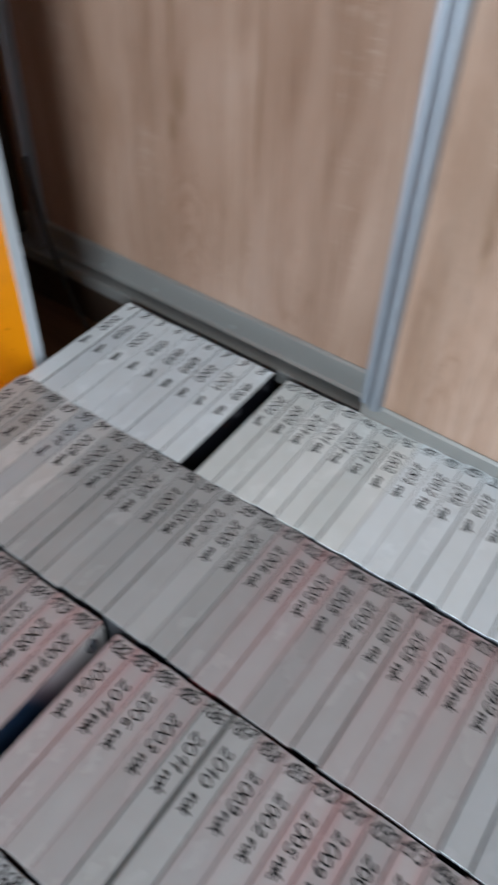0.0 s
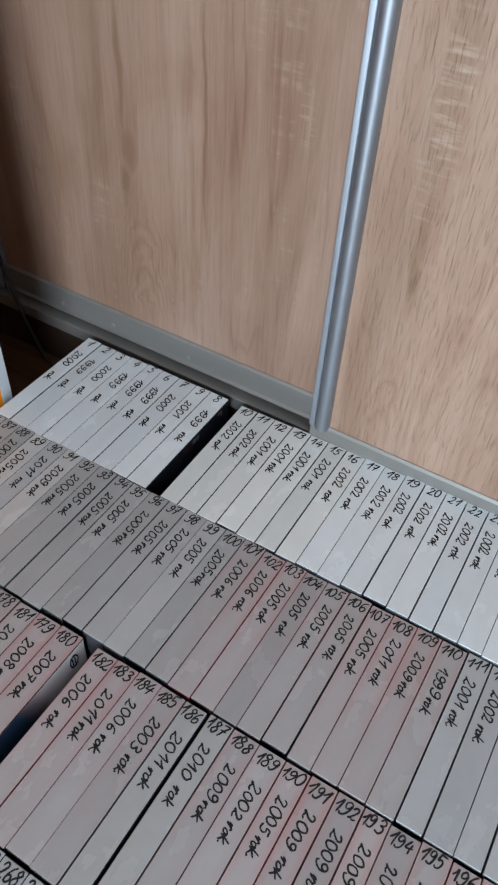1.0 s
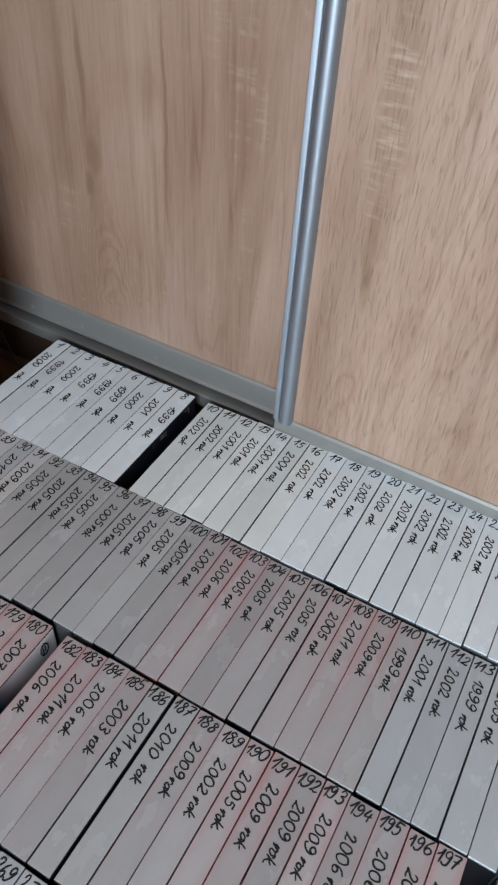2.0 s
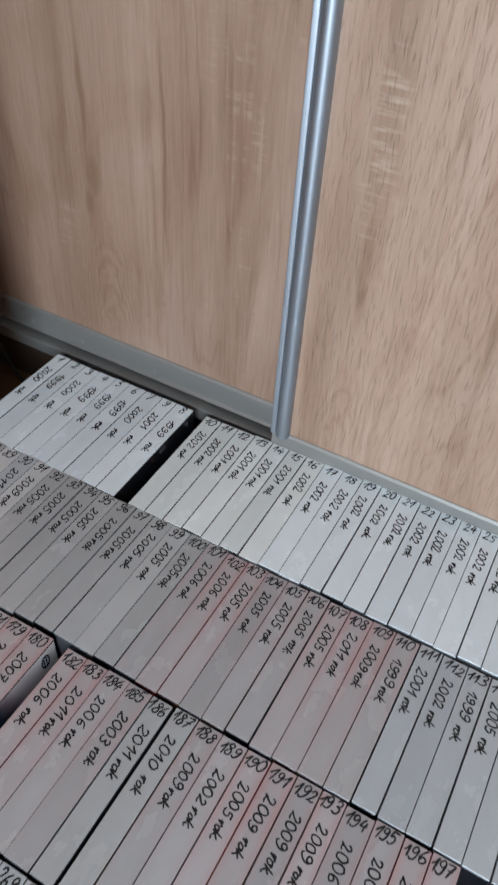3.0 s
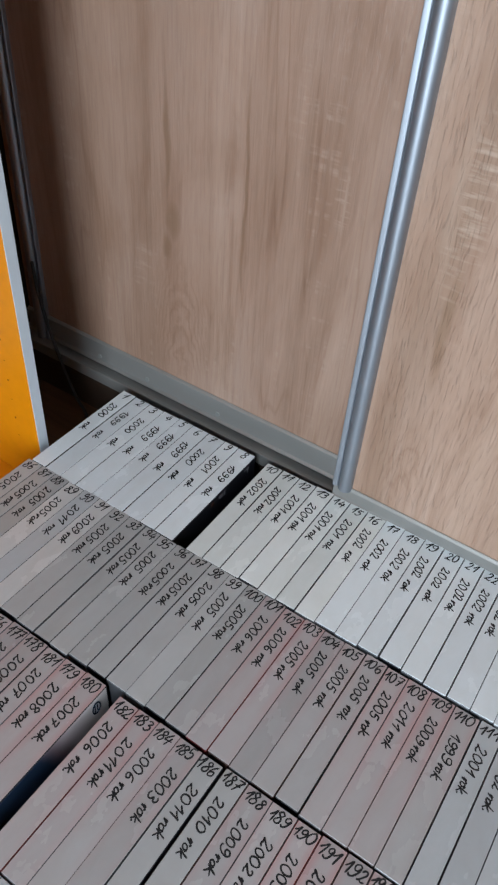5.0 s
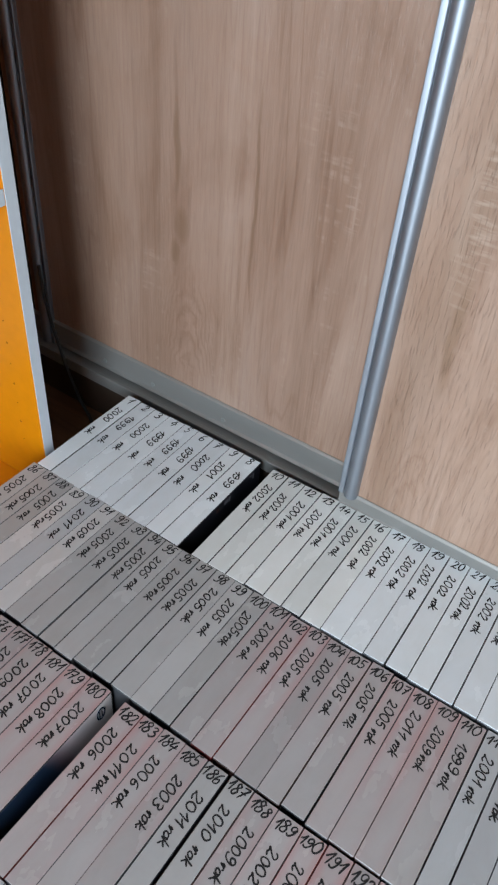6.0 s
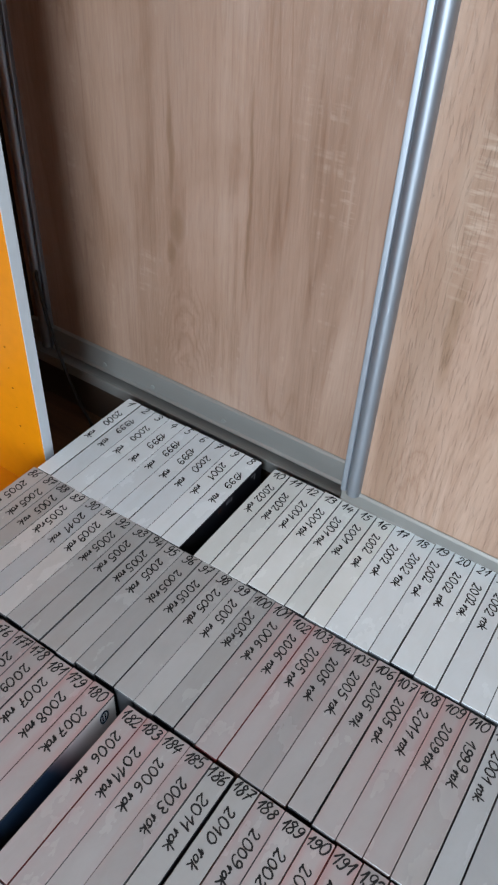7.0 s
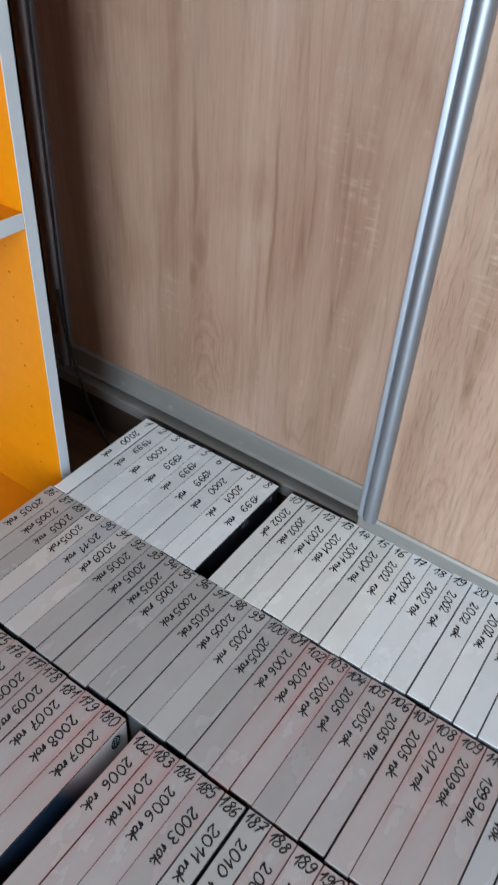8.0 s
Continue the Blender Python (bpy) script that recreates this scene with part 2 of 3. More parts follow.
# ---- mesh helpers ----
def mesh_of(bm, name, material, smooth=False):
    me = bpy.data.meshes.new(name)
    bm.to_mesh(me)
    bm.free()
    me.materials.append(material)
    if smooth:
        me.shade_smooth()
        me.set_sharp_from_angle(angle=radians(38))
    return me


def put_mesh(name, me, parent=None, label=""):
    ob = new(name, me)
    ob.parent = parent
    return tagged(ob, label)


def part(name, bm, material, parent=None, label="", smooth=False):
    return put_mesh(name, mesh_of(bm, name, material, smooth), parent, label)


def add_box(bm, lo, hi, bevel=0.0, segments=1):
    lo, hi = Vector(lo), Vector(hi)
    r = bmesh.ops.create_cube(bm, size=1.0, matrix=Matrix.Translation((lo + hi) / 2) @ Matrix.Diagonal((*(hi - lo), 1)))
    if bevel:
        edges = list({e for v in r["verts"] for e in v.link_edges})
        bmesh.ops.bevel(bm, geom=edges, offset=bevel, segments=segments, affect="EDGES", profile=0.5)
    return bm


def box(lo, hi, bevel=0.0, segments=1):
    return add_box(bmesh.new(), lo, hi, bevel, segments)


def extrude_z(outline, z0, z1):
    """An upright bar with the closed outline (x, y)."""
    bm = bmesh.new()
    low = [bm.verts.new((x, y, z0)) for x, y in outline]
    top = [bm.verts.new((x, y, z1)) for x, y in outline]
    n = len(outline)
    for i in range(n):
        bm.faces.new((low[i], low[(i + 1) % n], top[(i + 1) % n], top[i]))
    bm.faces.new(low[::-1]), bm.faces.new(top)
    bmesh.ops.recalc_face_normals(bm, faces=bm.faces)
    return bm


def extrude_x(outline, x0, x1):
    """A lying bar with the closed outline (y, z)."""
    bm = extrude_z(outline, x0, x1)
    for v in bm.verts:
        a, b, c = v.co
        v.co = (c, a, b)
    bmesh.ops.recalc_face_normals(bm, faces=bm.faces)
    return bm


def cylinder(centre, axis, radius, depth, segments=16):
    bm = bmesh.new()
    turn = Vector((0, 0, 1)).rotation_difference(Vector(axis)).to_matrix().to_4x4()
    bmesh.ops.create_cone(bm, cap_ends=True, segments=segments, radius1=radius, radius2=radius, depth=depth,
                          matrix=Matrix.Translation(centre) @ turn)
    return bm


def tube(points, radius, segments=8):
    bm = bmesh.new()
    pts = [Vector(p) for p in points]
    rings = []
    for i, p in enumerate(pts):
        d = (pts[min(i + 1, len(pts) - 1)] - pts[max(i - 1, 0)]).normalized()
        u = d.cross(Vector((0.3, 1, 0.1))).normalized()
        w = d.cross(u)
        rings.append([bm.verts.new(p + radius * (math.cos(a) * u + math.sin(a) * w))
                      for a in (2 * math.pi * k / segments for k in range(segments))])
    for a, b in zip(rings, rings[1:]):
        for k in range(segments):
            bm.faces.new((a[k], a[(k + 1) % segments], b[(k + 1) % segments], b[k]))
    bm.faces.new(rings[0][::-1]), bm.faces.new(rings[-1])
    bmesh.ops.recalc_face_normals(bm, faces=bm.faces)
    return bm


# ---- the room ----
tagged(part("floor", box((X0 - 0.1, BACK_Y - 0.15, -0.08), (X1 + 0.15, 0.75, 0.0)), FLOOR),
       "dark brown laminate floor in the shade", "floor", kind="structure")
tagged(part("ceiling", box((X0 - 0.1, BACK_Y - 0.15, TOP), (X1 + 0.15, 0.75, TOP + 0.1)), CEIL),
       "plain white painted ceiling", "ceiling", kind="structure")
tagged(part("wall_west", box((X0 - 0.1, BACK_Y, 0.0), (X0, 0.65, TOP)), PLASTER),
       "pale plastered wall behind the bookcase", "wall", kind="structure")
tagged(part("wall_east", box((X1, BACK_Y, 0.0), (X1 + 0.15, 0.65, TOP)), PLASTER),
       "pale plastered side wall", "wall", kind="structure")
tagged(part("wall_north", box((X0 - 0.1, 0.65, 0.0), (X1 + 0.15, 0.75, TOP)), PLASTER),
       "pale plastered wall behind the wardrobe", "wall", kind="structure")
bm = bmesh.new()
for lo, hi in (((X0 - 0.1, 0.0), (WINDOW_X[0], TOP)), ((WINDOW_X[1], 0.0), (X1 + 0.15, TOP)),
               ((WINDOW_X[0], 0.0), (WINDOW_X[1], WINDOW_Z[0])), ((WINDOW_X[0], WINDOW_Z[1]), (WINDOW_X[1], TOP))):
    add_box(bm, (lo[0], BACK_Y - 0.15, lo[1]), (hi[0], BACK_Y, hi[1]))
tagged(part("wall_south", bm, PLASTER), "pale plastered wall with a window opening", "wall", kind="structure")
window = tagged(new("window_1"), "white framed window that lets in daylight", "window", kind="structure")
bm = bmesh.new()
for lo, hi in (((WINDOW_X[0], WINDOW_Z[0]), (WINDOW_X[0] + 0.06, WINDOW_Z[1])), ((WINDOW_X[1] - 0.06, WINDOW_Z[0]), (WINDOW_X[1], WINDOW_Z[1])),
               ((WINDOW_X[0] + 0.06, WINDOW_Z[0]), (WINDOW_X[1] - 0.06, WINDOW_Z[0] + 0.06)),
               ((WINDOW_X[0] + 0.06, WINDOW_Z[1] - 0.06), (WINDOW_X[1] - 0.06, WINDOW_Z[1]))):
    add_box(bm, (lo[0], BACK_Y - 0.11, lo[1]), (hi[0], BACK_Y - 0.05, hi[1]))
part("window_frame", bm, WHITE, window)


# ---- the sliding wardrobe ----
wardrobe = tagged(new("sliding_wardrobe"), "light oak sliding wardrobe with aluminium profiles", "wardrobe")
REAR_Y, FRONT_Y, SEAM = 0.040, 0.008, 0.3635
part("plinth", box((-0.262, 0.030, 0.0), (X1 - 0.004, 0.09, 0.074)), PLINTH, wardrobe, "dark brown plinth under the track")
# shade on the side panel is put in as the plinth's dark brown
part("side_panel", box((-0.282, 0.0, 0.0), (-0.264, 0.645, TOP - 0.01), 0.0008), PLINTH, wardrobe, "side panel, coloured dark to stand for its shade")
# bottom track: front lip, two grooves
part("track", extrude_x([(0.020, 0.074), (0.020, 0.0920), (0.0206, 0.0930), (0.0254, 0.0930), (0.026, 0.0926), (0.027, 0.0922), (0.046, 0.0922), (0.047, 0.0924),
                         (0.060, 0.0924), (0.061, 0.080), (0.078, 0.080), (0.079, 0.089), (0.088, 0.089), (0.088, 0.074)],
                        -0.262, X1 - 0.004), ALU_DULL, wardrobe, "dull aluminium bottom track")


def rail_outline(y, z0, z1):
    """Bottom rail of a door: a flat face with a thin lip along its upper and lower edge."""
    return [(y + 0.016, z0), (y - 0.004, z0), (y - 0.0055, z0 + 0.001), (y - 0.0055, z0 + 0.002), (y - 0.002, z0 + 0.005),
            (y - 0.002, z1 - 0.006), (y - 0.0045, z1 - 0.005), (y - 0.0045, z1 - 0.003), (y - 0.0015, z1), (y + 0.016, z1)]


def grip_outline(x, y, mirror=False):
    """Upright grip profile: thin flange, hollow, and a round bulge."""
    pts = [(0.000, 0.020), (0.000, -0.0056), (0.0008, -0.0066), (0.0062, -0.0062), (0.0074, -0.0054), (0.0086, -0.0030)]
    for k in range(2, 18):
        a = radians(180 + 10.0 * k)
        pts.append((0.0176 + 0.0092 * math.cos(a), -0.0030 + 0.0092 * math.sin(a)))
    pts += [(0.0268, 0.0005), (0.0268, 0.020)]
    return [(x - px if mirror else x + px, y + py) for px, py in pts]


def sliding_door(name, x0, x1, y, z0, high, oak, label, grips):
    door = part(name, box((x0 + 0.004, y, z0 + high - 0.004), (x1 - 0.004, y + 0.010, TOP - 0.03)), oak, wardrobe, label)
    part("bottom_rail", extrude_x(rail_outline(y, z0, z0 + high), x0 + 0.001, x1 - 0.001), ALU_DULL, door, "aluminium bottom rail")
    for x, mirror, foot in grips:
        part("side_profile", extrude_z(grip_outline(x, y, mirror), foot, TOP - 0.02), ALU, door, "rounded aluminium grip profile", True)
    return door


rear_door = sliding_door("rear_door", -0.240, 0.430, REAR_Y, 0.098, 0.043, OAK_BACK_SHADED,
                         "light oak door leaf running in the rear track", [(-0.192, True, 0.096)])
front_door = sliding_door("front_door", SEAM, X1 - 0.006, FRONT_Y, 0.102, 0.027, OAK_FRONT_LIT,
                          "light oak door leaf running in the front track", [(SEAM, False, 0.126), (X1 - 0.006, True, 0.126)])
for x in (-0.082, 0.016, 0.150):
    screw = part("screw", cylinder((x, REAR_Y - 0.0025, 0.111), (0, 1, 0), 0.0035, 0.002), STEEL, rear_door, "small steel screw head")


# ---- the orange bookcase ----
bookcase = tagged(new("bookcase"), "orange bookcase with white front edges, its shelves empty", "bookcase")
BX, BY, BD, BT, BH = -0.012, -0.147, 0.30, 0.016, 2.30
LEN = 0.80
for k, y in enumerate((BY - BT, BY - LEN)):
    side = part("side_panel", box((BX - BD, y, 0.0), (BX - 0.001, y + BT, BH), 0.0005), ORANGE, bookcase)
    part("edge_band", box((BX - 0.001, y - 0.0002, 0.0), (BX, y + BT + 0.0002, BH), 0.0004), WHITE, side, "white front edge")
    if k == 0:
        for col in (0.041,):
            for j in range(14):
                z = 0.0998 + 0.0328 * j
                if abs(z - 0.468) > 0.018:
                    part("pin_hole", cylinder((BX - col, y - 0.0001, z), (0, 1, 0), 0.0014 if j % 2 else 0.0008, 0.0008, 10), HOLE, side)
for z in (0.001, 0.460, 0.82, 1.18, 1.54, 1.90, BH - BT - 0.001):
    shelf = part("shelf", box((BX - BD + 0.004, BY - LEN + BT, z), (BX - 0.002, BY - BT, z + 0.018), 0.0005), ORANGE, bookcase)
    part("edge_band", box((BX - 0.002, BY - LEN + BT + 0.0004, z - 0.0002), (BX - 0.001, BY - BT - 0.0004, z + 0.0182), 0.0004), WHITE, shelf, "white front edge")
part("back_panel", box((BX - BD - 0.004, BY - LEN, 0.0), (BX - BD, BY, BH)), WHITE, bookcase, "thin white back panel")

cable = tagged(part("cable", tube([(-0.200, 0.028, 0.24), (-0.196, 0.027, 0.195), (-0.180, 0.022, 0.148), (-0.160, 0.017, 0.105),
                                   (-0.143, 0.014, 0.065), (-0.122, 0.012, 0.025), (-0.102, 0.010, 0.004), (-0.07, -0.01, 0.003),
                                   (-0.03, -0.03, 0.003)], 0.0027), CORD, smooth=True),
               "thin dark cable hanging down to the floor", "cable")


# ---- the video tapes: card sleeves standing on the floor with their white spines up ----
SLEEVE_H, RISE = 0.1035, 0.0006
LENGTHS = (0.1908, 0.1905, 0.1860, 0.1890)
PEN = {}
# marker strokes of each character, x to the right and y up, as a hand writes them
PEN["0"] = [[(0.34, 0.98), (0.12, 0.86), (0.02, 0.48), (0.14, 0.08), (0.36, 0.03), (0.55, 0.30), (0.56, 0.70), (0.40, 0.97), (0.30, 0.99)]]
PEN["1"] = [[(0.00, 0.46), (0.18, 0.70), (0.36, 1.00), (0.33, 0.55), (0.30, 0.00)]]
PEN["2"] = [[(0.05, 0.76), (0.14, 0.95), (0.34, 0.98), (0.46, 0.80), (0.36, 0.50), (0.16, 0.20), (0.02, 0.04), (0.20, 0.10), (0.40, 0.02), (0.60, 0.12)]]
PEN["3"] = [[(0.04, 0.86), (0.22, 1.00), (0.44, 0.88), (0.40, 0.66), (0.20, 0.54), (0.44, 0.44), (0.50, 0.20), (0.30, 0.00), (0.02, 0.10)]]
PEN["4"] = [[(0.30, 1.00), (0.16, 0.70), (0.02, 0.36), (0.28, 0.38), (0.58, 0.42)], [(0.46, 0.72), (0.40, 0.35), (0.36, -0.04)]]
PEN["5"] = [[(0.56, 0.98), (0.34, 0.96), (0.16, 0.94), (0.10, 0.56), (0.32, 0.62), (0.50, 0.40), (0.40, 0.08), (0.18, 0.00), (0.00, 0.12)]]
PEN["6"] = [[(0.48, 0.96), (0.22, 0.78), (0.06, 0.40), (0.12, 0.08), (0.34, 0.00), (0.50, 0.18), (0.42, 0.42), (0.22, 0.42), (0.09, 0.26)]]
PEN["7"] = [[(0.02, 0.92), (0.28, 0.96), (0.56, 0.98), (0.40, 0.55), (0.24, 0.00)], [(0.14, 0.50), (0.34, 0.52), (0.54, 0.54)]]
PEN["8"] = [[(0.46, 0.84), (0.26, 1.00), (0.08, 0.82), (0.26, 0.58), (0.48, 0.34), (0.38, 0.04), (0.14, 0.02), (0.04, 0.24), (0.24, 0.52), (0.46, 0.74), (0.47, 0.86)]]
PEN["9"] = [[(0.46, 0.86), (0.26, 1.00), (0.06, 0.80), (0.14, 0.54), (0.36, 0.56), (0.48, 0.80), (0.48, 0.44), (0.34, 0.08), (0.10, 0.00), (-0.02, 0.12)]]
PEN["r"] = [[(0.00, 0.30), (0.10, 0.60), (0.12, 0.02), (0.20, 0.44), (0.32, 0.62), (0.42, 0.50)]]
PEN["o"] = [[(0.26, 0.56), (0.06, 0.44), (0.06, 0.10), (0.26, 0.04), (0.38, 0.28), (0.26, 0.56), (0.46, 0.46)]]
PEN["k"] = [[(0.10, 1.02), (0.08, 0.50), (0.05, 0.00)], [(0.46, 0.60), (0.26, 0.40), (0.10, 0.30), (0.30, 0.16), (0.54, -0.06)]]
PEN["."] = [[(0.04, 0.02), (0.08, 0.05), (0.11, 0.03)]]


def smooth_line(points, steps=4):
    """A rounded line through the points."""
    p = [np.array(q) for q in points]
    p = [2 * p[0] - p[1]] + p + [2 * p[-1] - p[-2]]
    line = []
    for a, b, c, d in zip(p, p[1:], p[2:], p[3:]):
        for k in range(steps):
            u = k / steps
            line.append(0.5 * (2 * b + (c - a) * u + (2 * a - 5 * b + 4 * c - d) * u * u + (3 * b - a - 3 * c + d) * u ** 3))
    line.append(p[-2])
    return np.array(line)


def written(text, width, height, slant, pen=0.0017):
    """A line of marker writing as a flat mesh, centred, of the given size, each character a little askew."""
    strokes, at = [], 0.0
    for character in text:
        a, grow = radians(random.uniform(-6, 6)), random.uniform(0.9, 1.1)
        rise = random.uniform(-0.05, 0.05)
        most = 0.0
        for points in PEN[character]:
            shaken = [(px + random.uniform(-0.03, 0.03), py + random.uniform(-0.03, 0.03)) for px, py in points]
            line = smooth_line(shaken)
            x, y = line[:, 0] + slant * line[:, 1], line[:, 1]
            x, y = grow * (x * math.cos(a) - y * math.sin(a)), grow * (x * math.sin(a) + y * math.cos(a)) + rise
            most = max(most, float(line[:, 0].max()))
            strokes.append(np.stack((at + x, y), 1))
        at += most * grow + (0.16 if character.isdigit() else 0.04)
    every = np.concatenate(strokes)
    lo, hi = every.min(0), every.max(0)
    size = np.array((width, height)) / (hi - lo)
    verts, faces = [], []
    for line in strokes:
        line = (line - (lo + hi) / 2) * size
        ahead = np.gradient(line, axis=0)
        ahead /= np.maximum(np.linalg.norm(ahead, axis=1), 1e-9)[:, None]
        line[0] -= ahead[0] * pen * 0.3
        line[-1] += ahead[-1] * pen * 0.3
        side = np.stack((-ahead[:, 1], ahead[:, 0]), 1)
        half = pen * 0.5 * (1 + 0.14 * np.sin(np.linspace(0, 5, len(line)) + random.uniform(0, 6)))
        half[0] *= 0.55
        half[-1] *= 0.55
        base = len(verts)
        for p, q, h in zip(line, side, half):
            verts += [(*(p + q * h), 0.0), (*(p - q * h), 0.0)]
        faces += [(base + 2 * i, base + 2 * i + 1, base + 2 * i + 3, base + 2 * i + 2) for i in range(len(line) - 1)]
    me = bpy.data.meshes.new("writing")
    me.from_pydata(verts, [], faces)
    me.materials.append(INK)
    return me


blocks = {}


def sleeve_mesh(card, width, length):
    key = (card, round(width, 4), length)
    if key not in blocks:
        blocks[key] = mesh_of(box((-width / 2, -length, 0), (width / 2, 0, SLEEVE_H), 0.0011), "sleeve", CARDS[card])
    return blocks[key]


def label_mesh(kind, width, length, inset):
    key = (kind, round(width, 4), length, inset)
    if key not in blocks:
        blocks[key] = mesh_of(box((-width / 2 + inset, -length + 0.0006, SLEEVE_H - 0.0004),
                                  (width / 2 - inset, -0.0006, SLEEVE_H + RISE), 0.0003), "spine_label", PAPERS[kind])
    return blocks[key]


WORDS = {"cool": "white-spined video tape in a card sleeve, numbered in marker",
         "grey": "video tape in a card sleeve with a greyish hand-lettered spine",
         "light": "video tape in a card sleeve with a bright white hand-lettered spine",
         "pink": "video tape in a card sleeve with a warm white hand-lettered spine, darkened for shade",
         "rose": "video tape in a card sleeve with a white hand-lettered spine in painted rosy glow",
         "pale": "video tape in a card sleeve with a pale hand-lettered spine",
         "soft": "video tape in a card sleeve with a soft white hand-lettered spine"}


def video_tape(number, year, x, y, width, top, paper_kind, card, turn, group, year_at, tail_at, length):
    """A sleeve with its far end at (x, y), the number across that end and the year along the spine."""
    tape = tagged(new("video_tape", sleeve_mesh(card, width, length)), WORDS[paper_kind], "video tape", group)
    tape.matrix_world = pose(x, y, 0.0, 0, 0, turn) @ Matrix.Diagonal((1, 1, top / (SLEEVE_H + RISE), 1))
    lift = Matrix.Translation((0, 0, SLEEVE_H + 0.0002))
    lean = lift @ pose(0, 0, 0, 0, random.uniform(-1.0, 1.0), 0) @ lift.inverted()
    put_mesh("spine_label", label_mesh(paper_kind, width, length, random.choice((0.0003, 0.0005, 0.0007))), tape).matrix_local = lean
    z = SLEEVE_H + RISE + 0.0002
    digits = len(str(number))
    jit = random.uniform
    w = {1: 0.0072, 2: 0.0150, 3: 0.0203}[digits]
    num = put_mesh("number", written(str(number), w, 0.0132, 0.22), tape)
    num.matrix_local = lean @ pose(jit(-0.0012, 0.0012), -0.0092 + jit(-0.001, 0.001), z, 0, 0, jit(-5, 5))
    yr = put_mesh("year", written(str(year), 0.0345, 0.0114, 0.10), tape)
    drift = jit(-0.0014, 0.0014)
    yr.matrix_local = lean @ pose(drift + 0.0005, -year_at - 0.0195 + jit(-0.002, 0.002), z, 0, 0, -90 + jit(-3.5, 3.5))
    rok = put_mesh("note", written("rok" if jit(0, 1) < 0.4 else "rok.", 0.0180, 0.0104, 0.25), tape)
    rok.matrix_local = lean @ pose(drift - 0.0005, -tail_at - 0.0105 + jit(-0.002, 0.002), z, 0, 0, -90 + jit(-5, 5))
    return tape


# far end of each row at x = 0, and how far it drifts towards the wardrobe for each metre along
ROW_FAR = ((-0.001, 0.014), (-0.1907, 0.0085), (-0.3882, 0.0155), (-0.5745, 0.0105))
ROW_TURN = (0.6, 0.05, 0.3, 0.4)
tapes = {}
REDS, BROWNS = {102, 182, 190, 195, 196}, {103, 105, 108, 109, 179, 184, 187, 191, 192}
BLACKS = {1, 6, 8, 10, 11, 13, 15, 20, 22, 94, 97, 106, 110, 111, 113, 186}


def stand(row, number, year, left, right, paper_kind, year_at, tail_at, top=0.1055):
    """Put one tape between two edges of its row."""
    card = "red" if number in REDS else "black" if number in BLACKS else "brown" if number in BROWNS else random.choice(("grey", "grey", "black"))
    if number == 197:
        card = "navy"
    width = right - left - (0.0010 if number in BLACKS else 0.0006 if number in REDS else 0.0002)
    x, (far, drift) = (left + right) / 2, ROW_FAR[row]
    y = far + drift * x + random.uniform(-0.0011, 0.0009) + (0.0012 if number in (19, 20, 21) else 0.0)
    tapes[number] = video_tape(number, year, x, y, width, top + random.uniform(-0.0005, 0.0005), paper_kind, card,
                               ROW_TURN[row] + random.uniform(-0.12, 0.12), "video tapes in rows on the floor", year_at, tail_at, LENGTHS[row] + (0.0025 if 86 <= number < 96 else 0.0))


def on_from(edges, step, count):
    """Go on with evenly spaced edges."""
    return edges + [edges[-1] + step * (k + 1) for k in range(count)]


# first row, against the wardrobe
edges = [0.0, 0.026, 0.053, 0.080, 0.109, 0.1335, 0.162, 0.190, 0.2135, 0.243]
for k, (number, year) in enumerate(zip((1, 2, 3, 4, 5, 6, 7, 9, 8), (2000, 1999, 2000, 1999, 1999, 1999, 2000, 2001, 1999))):
    stand(0, number, year, edges[k], edges[k + 1], "cool", 0.032, 0.087)
edges = on_from([0.2625, 0.2885, 0.3155, 0.3415, 0.369, 0.394, 0.4205, 0.4465, 0.4735, 0.5015, 0.5275, 0.555, 0.581, 0.6085, 0.635, 0.661, 0.687, 0.7135], 0.0266, 12)
for k, number in enumerate(range(10, 39)):
    stand(0, number, 2001 if 12 <= number <= 15 else 2002, edges[k], edges[k + 1], "light" if number < 17 else "cool", 0.029, 0.071, 0.1055 + 0.006 * (edges[k] - 0.25))
# second row
YEARS = {90: 2011, 91: 2009, 101: 2006, 102: 2006, 108: 2011, 109: 2009, 110: 1999, 111: 2001, 112: 2002, 113: 1999}
edges = on_from([-0.003, 0.023, 0.048, 0.072, 0.099, 0.125, 0.151, 0.177, 0.203, 0.228, 0.2535, 0.2795, 0.306, 0.333, 0.359, 0.385, 0.412, 0.439, 0.465,
                 0.491, 0.517, 0.544, 0.569, 0.596, 0.623, 0.651, 0.677, 0.704, 0.730], 0.0266, 11)
for k, number in enumerate(range(86, 125)):
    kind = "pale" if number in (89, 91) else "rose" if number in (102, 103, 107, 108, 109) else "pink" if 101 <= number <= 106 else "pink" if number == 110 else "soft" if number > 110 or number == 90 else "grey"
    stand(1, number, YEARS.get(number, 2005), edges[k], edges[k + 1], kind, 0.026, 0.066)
# third row
edges = on_from([0.313, 0.285, 0.2565, 0.230, 0.202, 0.177], -0.0262, 6)
for k, number in enumerate((180, 179, 181, 178, 177, 176, 175, 174, 173, 172, 171)):
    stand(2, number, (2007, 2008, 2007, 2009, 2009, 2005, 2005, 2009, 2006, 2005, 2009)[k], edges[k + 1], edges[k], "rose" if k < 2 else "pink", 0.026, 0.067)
YEARS = {182: 2006, 183: 2011, 184: 2006, 185: 2003, 186: 2011, 187: 2010, 188: 2009, 189: 2002, 190: 2005, 194: 2006, 195: 2006, 196: 2005}
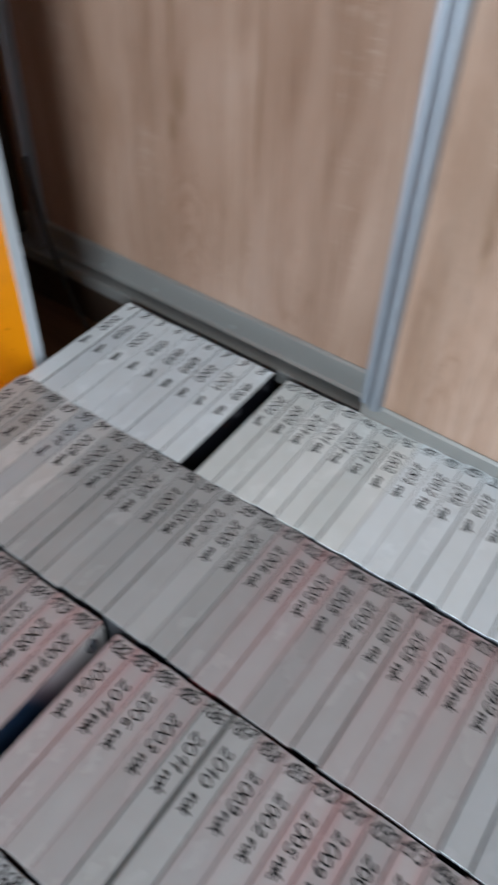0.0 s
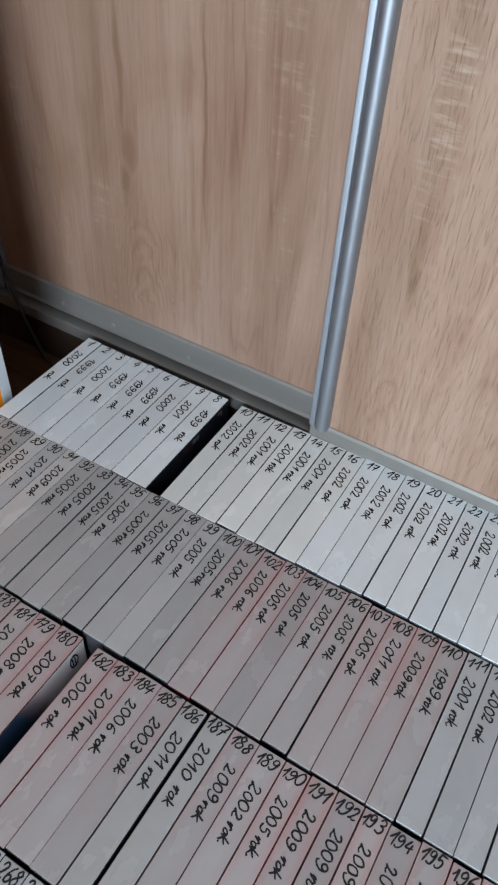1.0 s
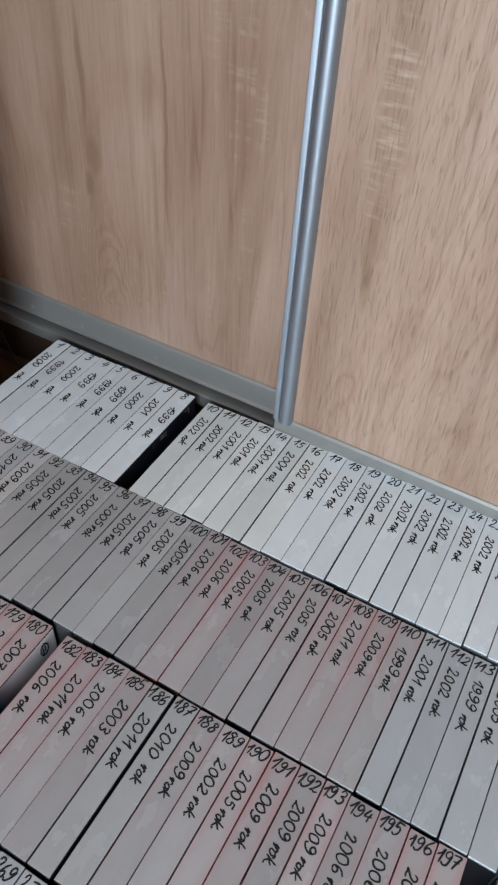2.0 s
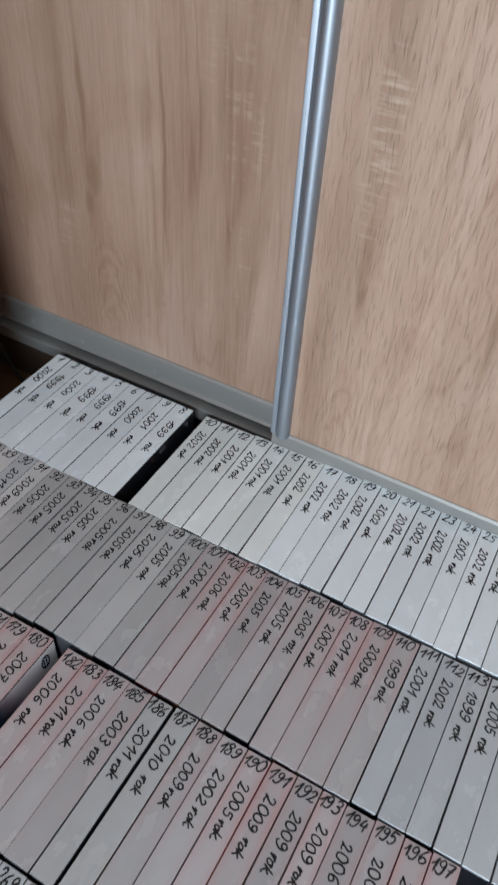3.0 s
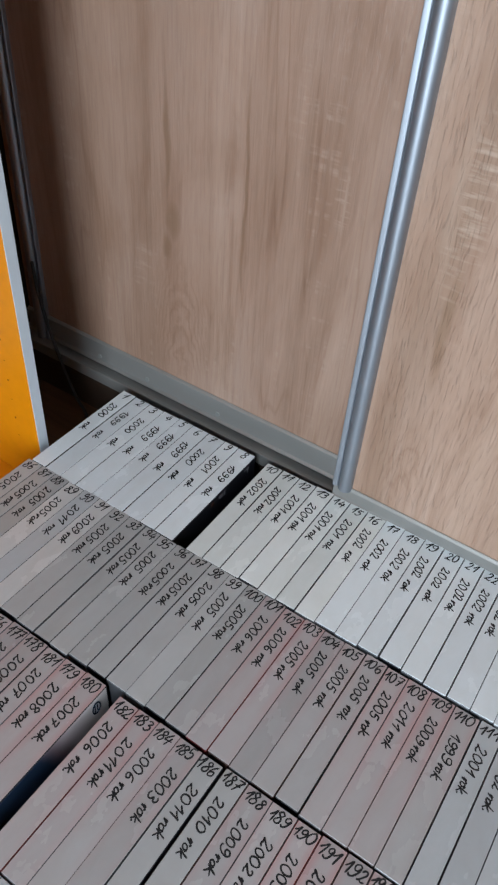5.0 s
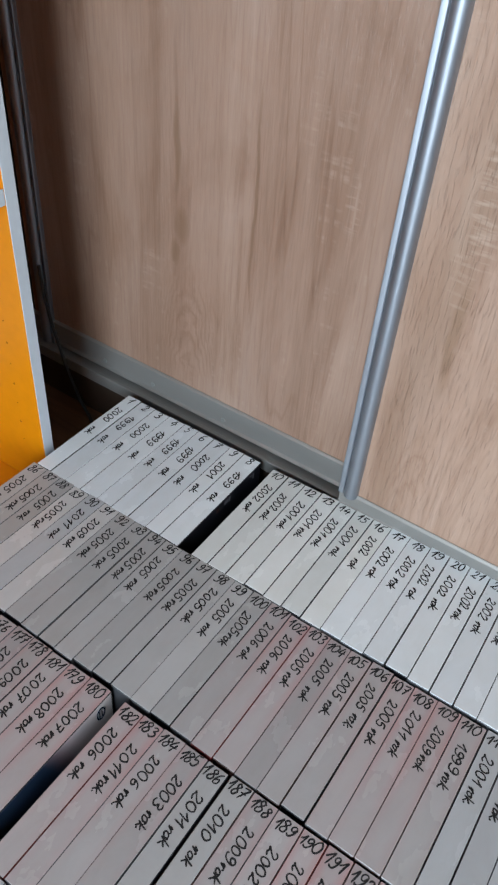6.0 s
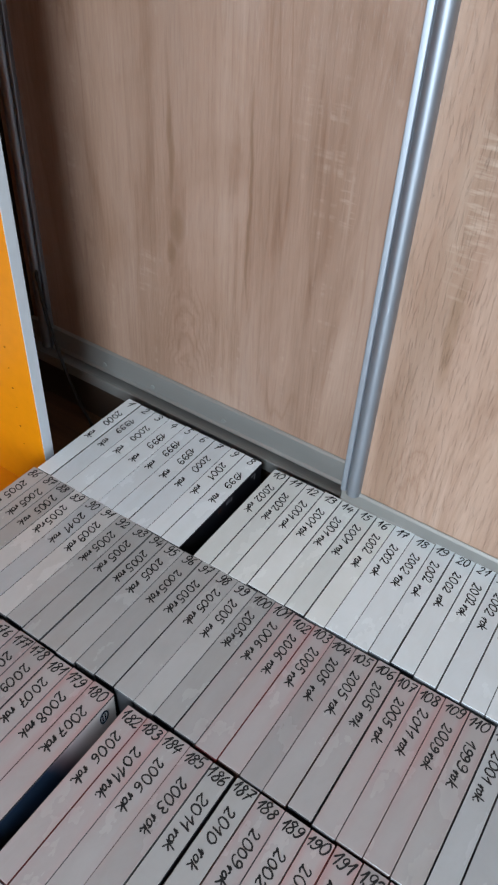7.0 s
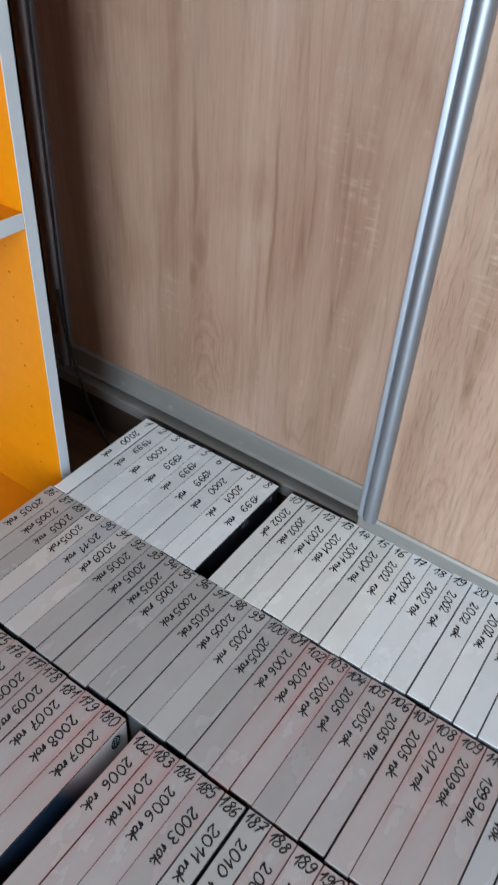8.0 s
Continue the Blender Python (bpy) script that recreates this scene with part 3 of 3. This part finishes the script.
edges = on_from([0.331, 0.357, 0.383, 0.410, 0.4375, 0.4645, 0.491, 0.519, 0.5465, 0.5725, 0.599, 0.625, 0.650, 0.678, 0.706, 0.732, 0.758], 0.0266, 10)
for k, number in enumerate(range(182, 206)):
    gap = 0.027 if number > 197 else 0.0
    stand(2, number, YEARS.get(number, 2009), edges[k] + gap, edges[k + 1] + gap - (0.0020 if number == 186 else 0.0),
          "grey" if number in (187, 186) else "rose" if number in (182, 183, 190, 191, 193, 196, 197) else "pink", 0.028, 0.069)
# fourth row
edges = on_from([0.07], 0.0265, 20)
for k, number in enumerate(range(256, 276)):
    stand(3, number, 2009, edges[k], edges[k + 1], "soft", 0.026, 0.072)


# printed sides that show in the gaps
def side_print(tape, name, pieces, material, label, width):
    """Flat print on the side of a sleeve: polygons (distance from the far end, height)."""
    bm = bmesh.new()
    for piece in pieces:
        ring = [bm.verts.new((width / 2 + 0.0004, -d, z)) for d, z in piece]
        back = [bm.verts.new((width / 2 - 0.0004, -d, z)) for d, z in piece]
        n = len(ring)
        bm.faces.new(ring), bm.faces.new(back[::-1])
        for i in range(n):
            bm.faces.new((ring[i], back[i], back[(i + 1) % n], ring[(i + 1) % n]))
    bmesh.ops.recalc_face_normals(bm, faces=bm.faces)
    return part(name, bm, material, tape, label)


side_print(tapes[180], "cover_print", [[(0.002, 0.004), (0.002, 0.102), (0.1850, 0.102), (0.1850, 0.004)]], PRINT_RUN, "cover print from pale grey to dark blue", 0.0277)
emblem = []
for k in range(16):
    a, b = radians(22.5 * k), radians(22.5 * (k + 1))
    emblem.append([(0.0185 + r * 0.0062 * math.cos(t), 0.086 + r * 0.0105 * math.sin(t)) for r, t in ((1.0, a), (1.0, b), (0.78, b), (0.78, a))])
emblem += [[(0.0165, 0.080), (0.0165, 0.092), (0.0177, 0.092), (0.0177, 0.080)], [(0.0200, 0.080), (0.0200, 0.092), (0.0212, 0.092), (0.0212, 0.080)]]
side_print(tapes[180], "cover_emblem", emblem, PRINT_NAVY, "dark oval emblem", 0.0287)
for d, low, wide in ((0.018, 0.088, 0.002), (0.022, 0.096, 0.006), (0.075, 0.090, 0.003), (0.081, 0.092, 0.007)):
    side_print(tapes[8], "cover_mark", [[(d, low), (d, 0.0985), (d + wide, 0.0985), (d + wide, low)]], PRINT_MARK, "small grey mark", 0.0285)
side_print(tapes[8], "cover_mark", [[(0.100, 0.090), (0.102, 0.0985), (0.107, 0.097), (0.106, 0.091)]], CARDS["brown"], "small dull red mark", 0.0285)
